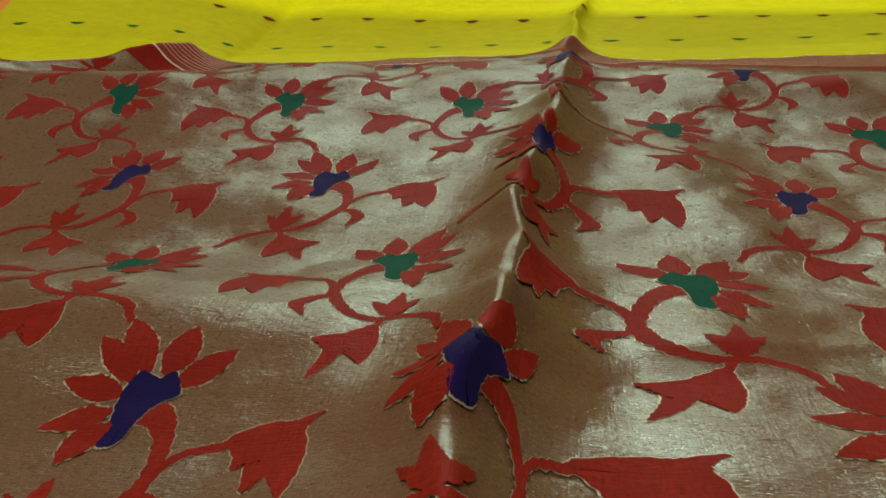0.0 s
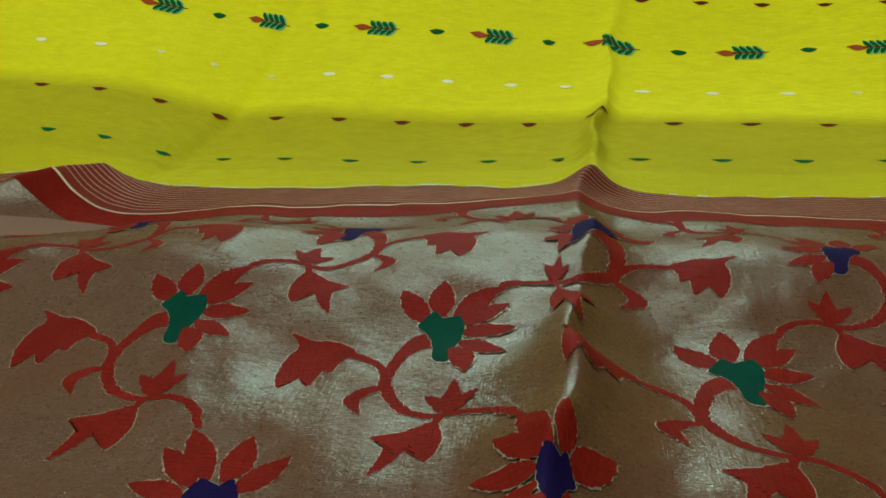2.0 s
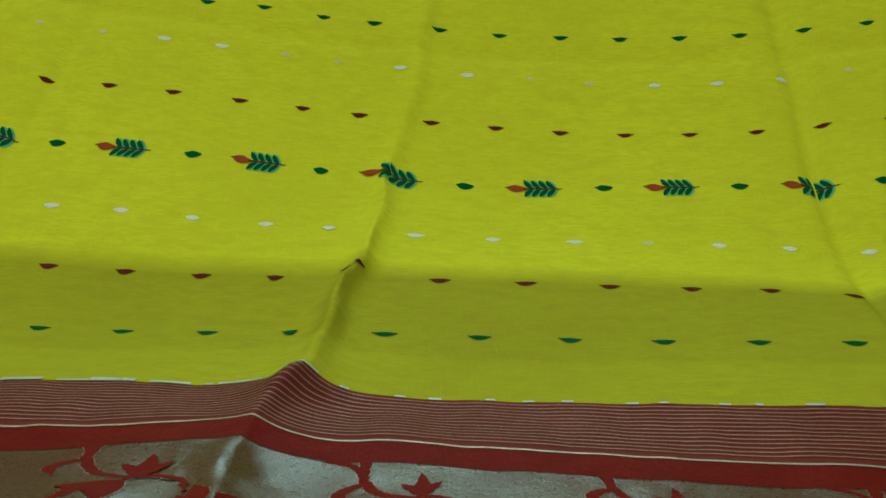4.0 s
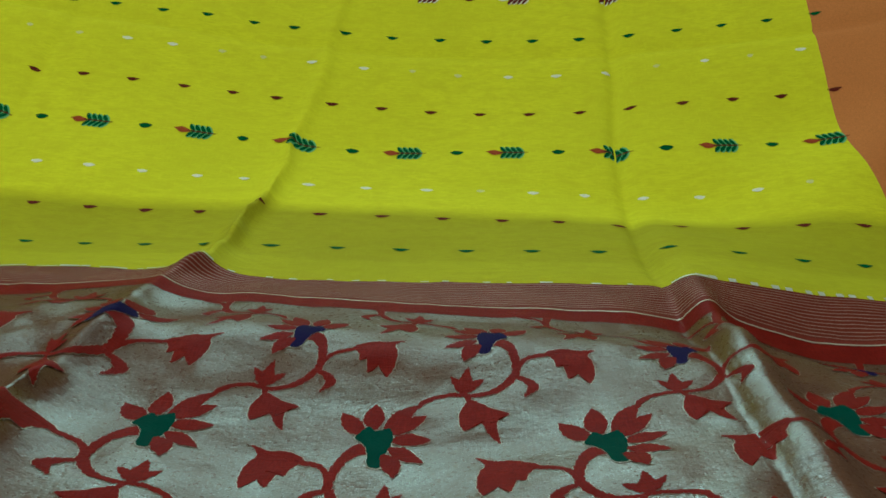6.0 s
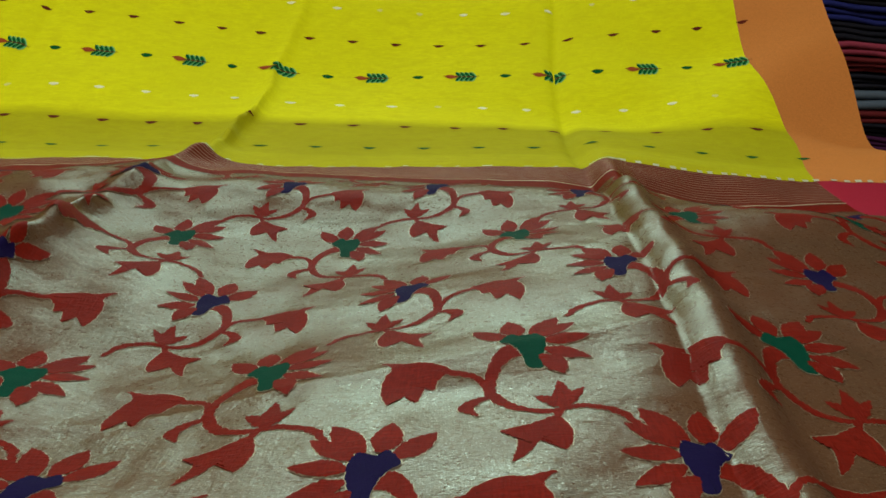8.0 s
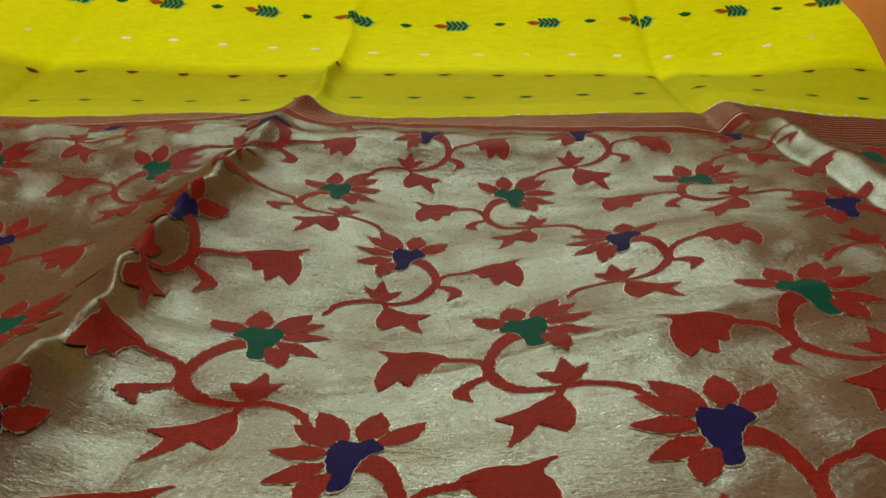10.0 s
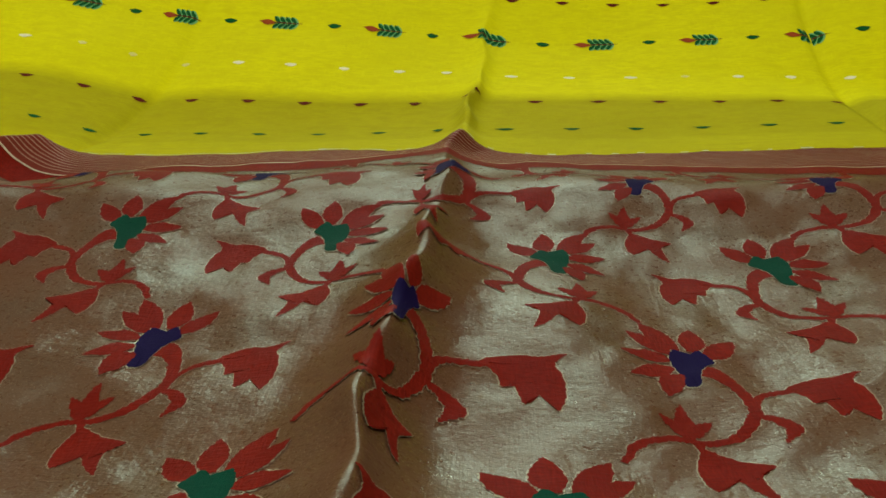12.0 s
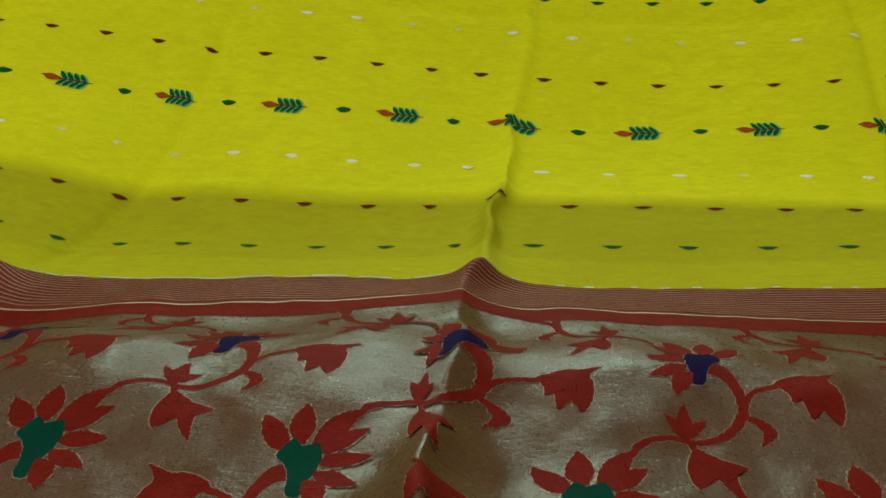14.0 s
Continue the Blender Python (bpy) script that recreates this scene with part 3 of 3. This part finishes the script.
def dash_row(v, phase, mat, label, skip=None):
    for k in range(-12, 13):
        u = phase + 0.0467 * k
        if skip is not None and k % 2 == skip or not U0 + 0.004 < u < U1 + (-0.004 if mat is PALE else 0.006):
            continue
        if mat is PALE:
            size = _r.choice((0.7, 0.85, 1.0, 1.15))
            woven("dash", [([(size * p, q) for p, q in FAINT[0][0]], FAINT[0][1])], u + _r.uniform(-0.002, 0.002), v, 1, mat if size > 0.9 else DULL, saree, label, lift=0.0003, ragged=0.3)
        else:
            woven("dash", SEED if skip is not None else DASH, u + _r.uniform(-0.001, 0.001), v + _r.uniform(-0.0006, 0.0006), 1, mat, saree, label, lift=0.0004, ragged=0.25)


for v, phase, mat, label in ((VS["e"], -0.0045, LEAF, "green woven dash"), (VS["m"], 0.0205, MAROON, "maroon woven dash"), (VS["w"], 0.002, PALE, "ivory woven dash"),
                             (VS["n"], 0.0035, MAROON, "maroon woven dash"), (VS["w2"], 0.027, PALE, "ivory woven dash"), (VS["g2"], 0.004, LEAF, "green woven dash"),
                             (VS["g3"], 0.0, LEAF, "green woven dash"), (VS["w3"], 0.02, PALE, "ivory woven dash"), (VS["n2"], 0.0, MAROON, "maroon woven dash")):
    dash_row(v, phase, mat, label)
dash_row(VS["s"], 0.031, LEAF, "green woven dash", skip=0)
dash_row(VS["s2"], 0.031, MAROON, "maroon woven dash", skip=0)
for k in range(-5, 6):
    u = 0.031 + 0.0934 * k
    if U0 + 0.02 < u < U1 - 0.004:
        sprig(u, VS["s"], LEAF, TEAL, BUD, MAROON, "green leafy sprig with red bud")
        sprig(u, VS["s2"], MAROON, PALE, PALE, MAROON, "maroon leafy sprig with ivory bud")
        sprig(u, VS["s3"], LEAF, TEAL, BUD, MAROON, "green leafy sprig with red bud")


# ---- what the saree lies on ----
def padded_block():
    """A low padded bed: hollowed top that rises to a bolster, straight sides down to the floor."""
    bed = tagged(new("daybed"), "low padded daybed with brown cover, under the spread saree", "daybed")
    nu, nv = 60, 110
    u, v = np.meshgrid(np.linspace(U0 - SELV + 0.015, U1 + SELV - 0.015, nu), np.linspace(V0 + 0.01, V1 - 0.01, nv), indexing="ij")
    top = lie(u.ravel(), v.ravel()).reshape(nu, nv, 3)
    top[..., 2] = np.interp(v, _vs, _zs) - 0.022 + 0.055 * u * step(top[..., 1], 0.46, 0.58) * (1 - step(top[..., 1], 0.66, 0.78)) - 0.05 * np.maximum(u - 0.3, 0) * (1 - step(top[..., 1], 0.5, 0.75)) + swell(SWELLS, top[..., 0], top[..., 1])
    low = top.copy()
    low[..., 2] = FLOOR_Z
    verts = np.concatenate([top.reshape(-1, 3), low.reshape(-1, 3)])
    faces, m = grid_faces(nu, nv), nu * nv
    rim = [i * nv for i in range(nu)] + [(nu - 1) * nv + j for j in range(1, nv)] + [i * nv + nv - 1 for i in range(nu - 2, -1, -1)] + [j for j in range(nv - 2, 0, -1)]
    for a, b in zip(rim, rim[1:] + rim[:1]):
        faces.append([b, a, a + m, b + m])
    mesh_object("padding", verts, faces, COVER, bed)
    return bed


padded_block()


def folded_cloth(mat, x, y, z, w, d, h, seed):
    """A saree folded to a flat bundle: three or four layers whose round folds show in front."""
    r = random.Random(seed)
    root = tagged(new("folded_saree"), mat[1] + " folded saree lying in a tall pile", "folded saree", "pile of folded sarees")
    root.location = (x, y, z)
    layers = r.choice((2, 3, 3))
    lh = h / layers
    for k in range(layers):
        bm = bmesh.new()
        n, seg = 14, 8
        rings = []
        for i in range(n + 1):
            px = -w / 2 + w * i / n
            sag = 0.0025 * math.sin(px * 23 + seed) + 0.0015 * math.sin(px * 57 + k + seed)
            edge = -d / 2 + 0.006 * math.sin(px * 9 + seed * 1.7 + k) + r.uniform(-0.001, 0.001)
            ring = [bm.verts.new((px, d / 2, k * lh + 0.0006 + sag)), ]
            for j in range(seg + 1):
                a = -math.pi / 2 - math.pi * j / seg
                ring.append(bm.verts.new((px, edge + lh / 2 + math.cos(a) * lh / 2, k * lh + lh / 2 + math.sin(a) * (lh / 2 - 0.0006) + sag)))
            ring.append(bm.verts.new((px, d / 2, (k + 1) * lh - 0.0006 + sag)))
            rings.append(ring)
        for a, b in zip(rings, rings[1:]):
            for p, q in zip(range(len(a)), list(range(1, len(a))) + [0]):
                bm.faces.new((a[p], a[q], b[q], b[p])).smooth = True
        bm.faces.new(rings[0][::-1])
        bm.faces.new(rings[-1])
        bmesh.ops.recalc_face_normals(bm, faces=bm.faces)
        me = bpy.data.meshes.new("fold")
        bm.to_mesh(me)
        bm.free()
        me.materials.append(mat[0])
        new("fold", me).parent = root


def pile_cloth(name, c):
    return cloth(name, c, tuple(0.75 * v for v in c), rough=0.7, blotch=30)


PILE = [(pile_cloth("navy_silk", (0.027, 0.033, 0.195)), "navy blue"), (pile_cloth("wine_silk", (0.180, 0.027, 0.033)), "wine red"),
        (pile_cloth("black_silk", (0.021, 0.021, 0.033)), "black"), (pile_cloth("rose_silk", (0.390, 0.060, 0.112)), "rose pink"),
        (pile_cloth("olive_silk", (0.105, 0.112, 0.030)), "olive green"), (pile_cloth("plum_silk", (0.090, 0.024, 0.090)), "plum"),
        (pile_cloth("slate_silk", (0.135, 0.180, 0.255)), "slate blue"), (pile_cloth("brick_silk", (0.300, 0.068, 0.030)), "brick red")]
ORDER = (2, 0, 7, 1, 5, 3, 2, 6, 1, 0, 2, 3, 5, 2, 1, 6, 2, 1, 3, 2, 0, 2, 3, 4, 7, 5, 1, 6, 0, 0, 2, 5, 1, 7, 4, 2, 0)
for column, (px, py) in enumerate(((1.02, 1.40), (1.62, 1.43))):
    z = FLOOR_Z
    for k in range(34):
        h = random.Random(k + 50 * column).uniform(0.020, 0.030)
        folded_cloth(PILE[ORDER[(k + 5 * column) % len(ORDER)]], px + random.Random(k + 9).uniform(-0.012, 0.012), py, z, 0.56, 0.30, h, k + 40 * column)
        z += h + 0.0006


# ---- the room around ----
def slab(name, x0, x1, y0, y1, z0, z1, mat, label, category, parent=None):
    v = [(x, y, z) for x in (x0, x1) for y in (y0, y1) for z in (z0, z1)]
    f = [(0, 1, 3, 2), (4, 6, 7, 5), (0, 4, 5, 1), (2, 3, 7, 6), (0, 2, 6, 4), (1, 5, 7, 3)]
    ob = mesh_object(name, v, f, mat, parent, smooth=False)
    if parent is None:
        tagged(ob, label, category, kind="structure")
    return ob


T = 0.12
slab("floor", LEFT_X, RIGHT_X, NEAR_Y, FAR_Y, FLOOR_Z - T, FLOOR_Z, CEMENT, "plain grey cement floor of the room", "floor")
slab("ceiling", LEFT_X, RIGHT_X, NEAR_Y, FAR_Y, CEIL_Z, CEIL_Z + T, PLASTER, "plain plastered ceiling of the room", "ceiling")
slab("wall_west", LEFT_X - T, LEFT_X, NEAR_Y, FAR_Y, FLOOR_Z - T, CEIL_Z + T, PLASTER, "plain cream plastered wall", "wall")
slab("wall_east", RIGHT_X, RIGHT_X + T, NEAR_Y, FAR_Y, FLOOR_Z - T, CEIL_Z + T, PLASTER, "plain cream plastered wall", "wall")
slab("wall_south", LEFT_X - T, RIGHT_X + T, NEAR_Y - T, NEAR_Y, FLOOR_Z - T, CEIL_Z + T, PLASTER, "plain cream plastered wall", "wall")
north = tagged(new("wall_north"), "plain cream plastered wall with a window opening", "wall", kind="structure")
slab("pier", LEFT_X - T, WIN["x0"], FAR_Y, FAR_Y + T, FLOOR_Z - T, CEIL_Z + T, PLASTER, "", "", north)
slab("pier", WIN["x1"], RIGHT_X + T, FAR_Y, FAR_Y + T, FLOOR_Z - T, CEIL_Z + T, PLASTER, "", "", north)
slab("parapet", WIN["x0"], WIN["x1"], FAR_Y, FAR_Y + T, FLOOR_Z - T, WIN["z0"], PLASTER, "", "", north)
slab("lintel", WIN["x0"], WIN["x1"], FAR_Y, FAR_Y + T, WIN["z1"], CEIL_Z + T, PLASTER, "", "", north)
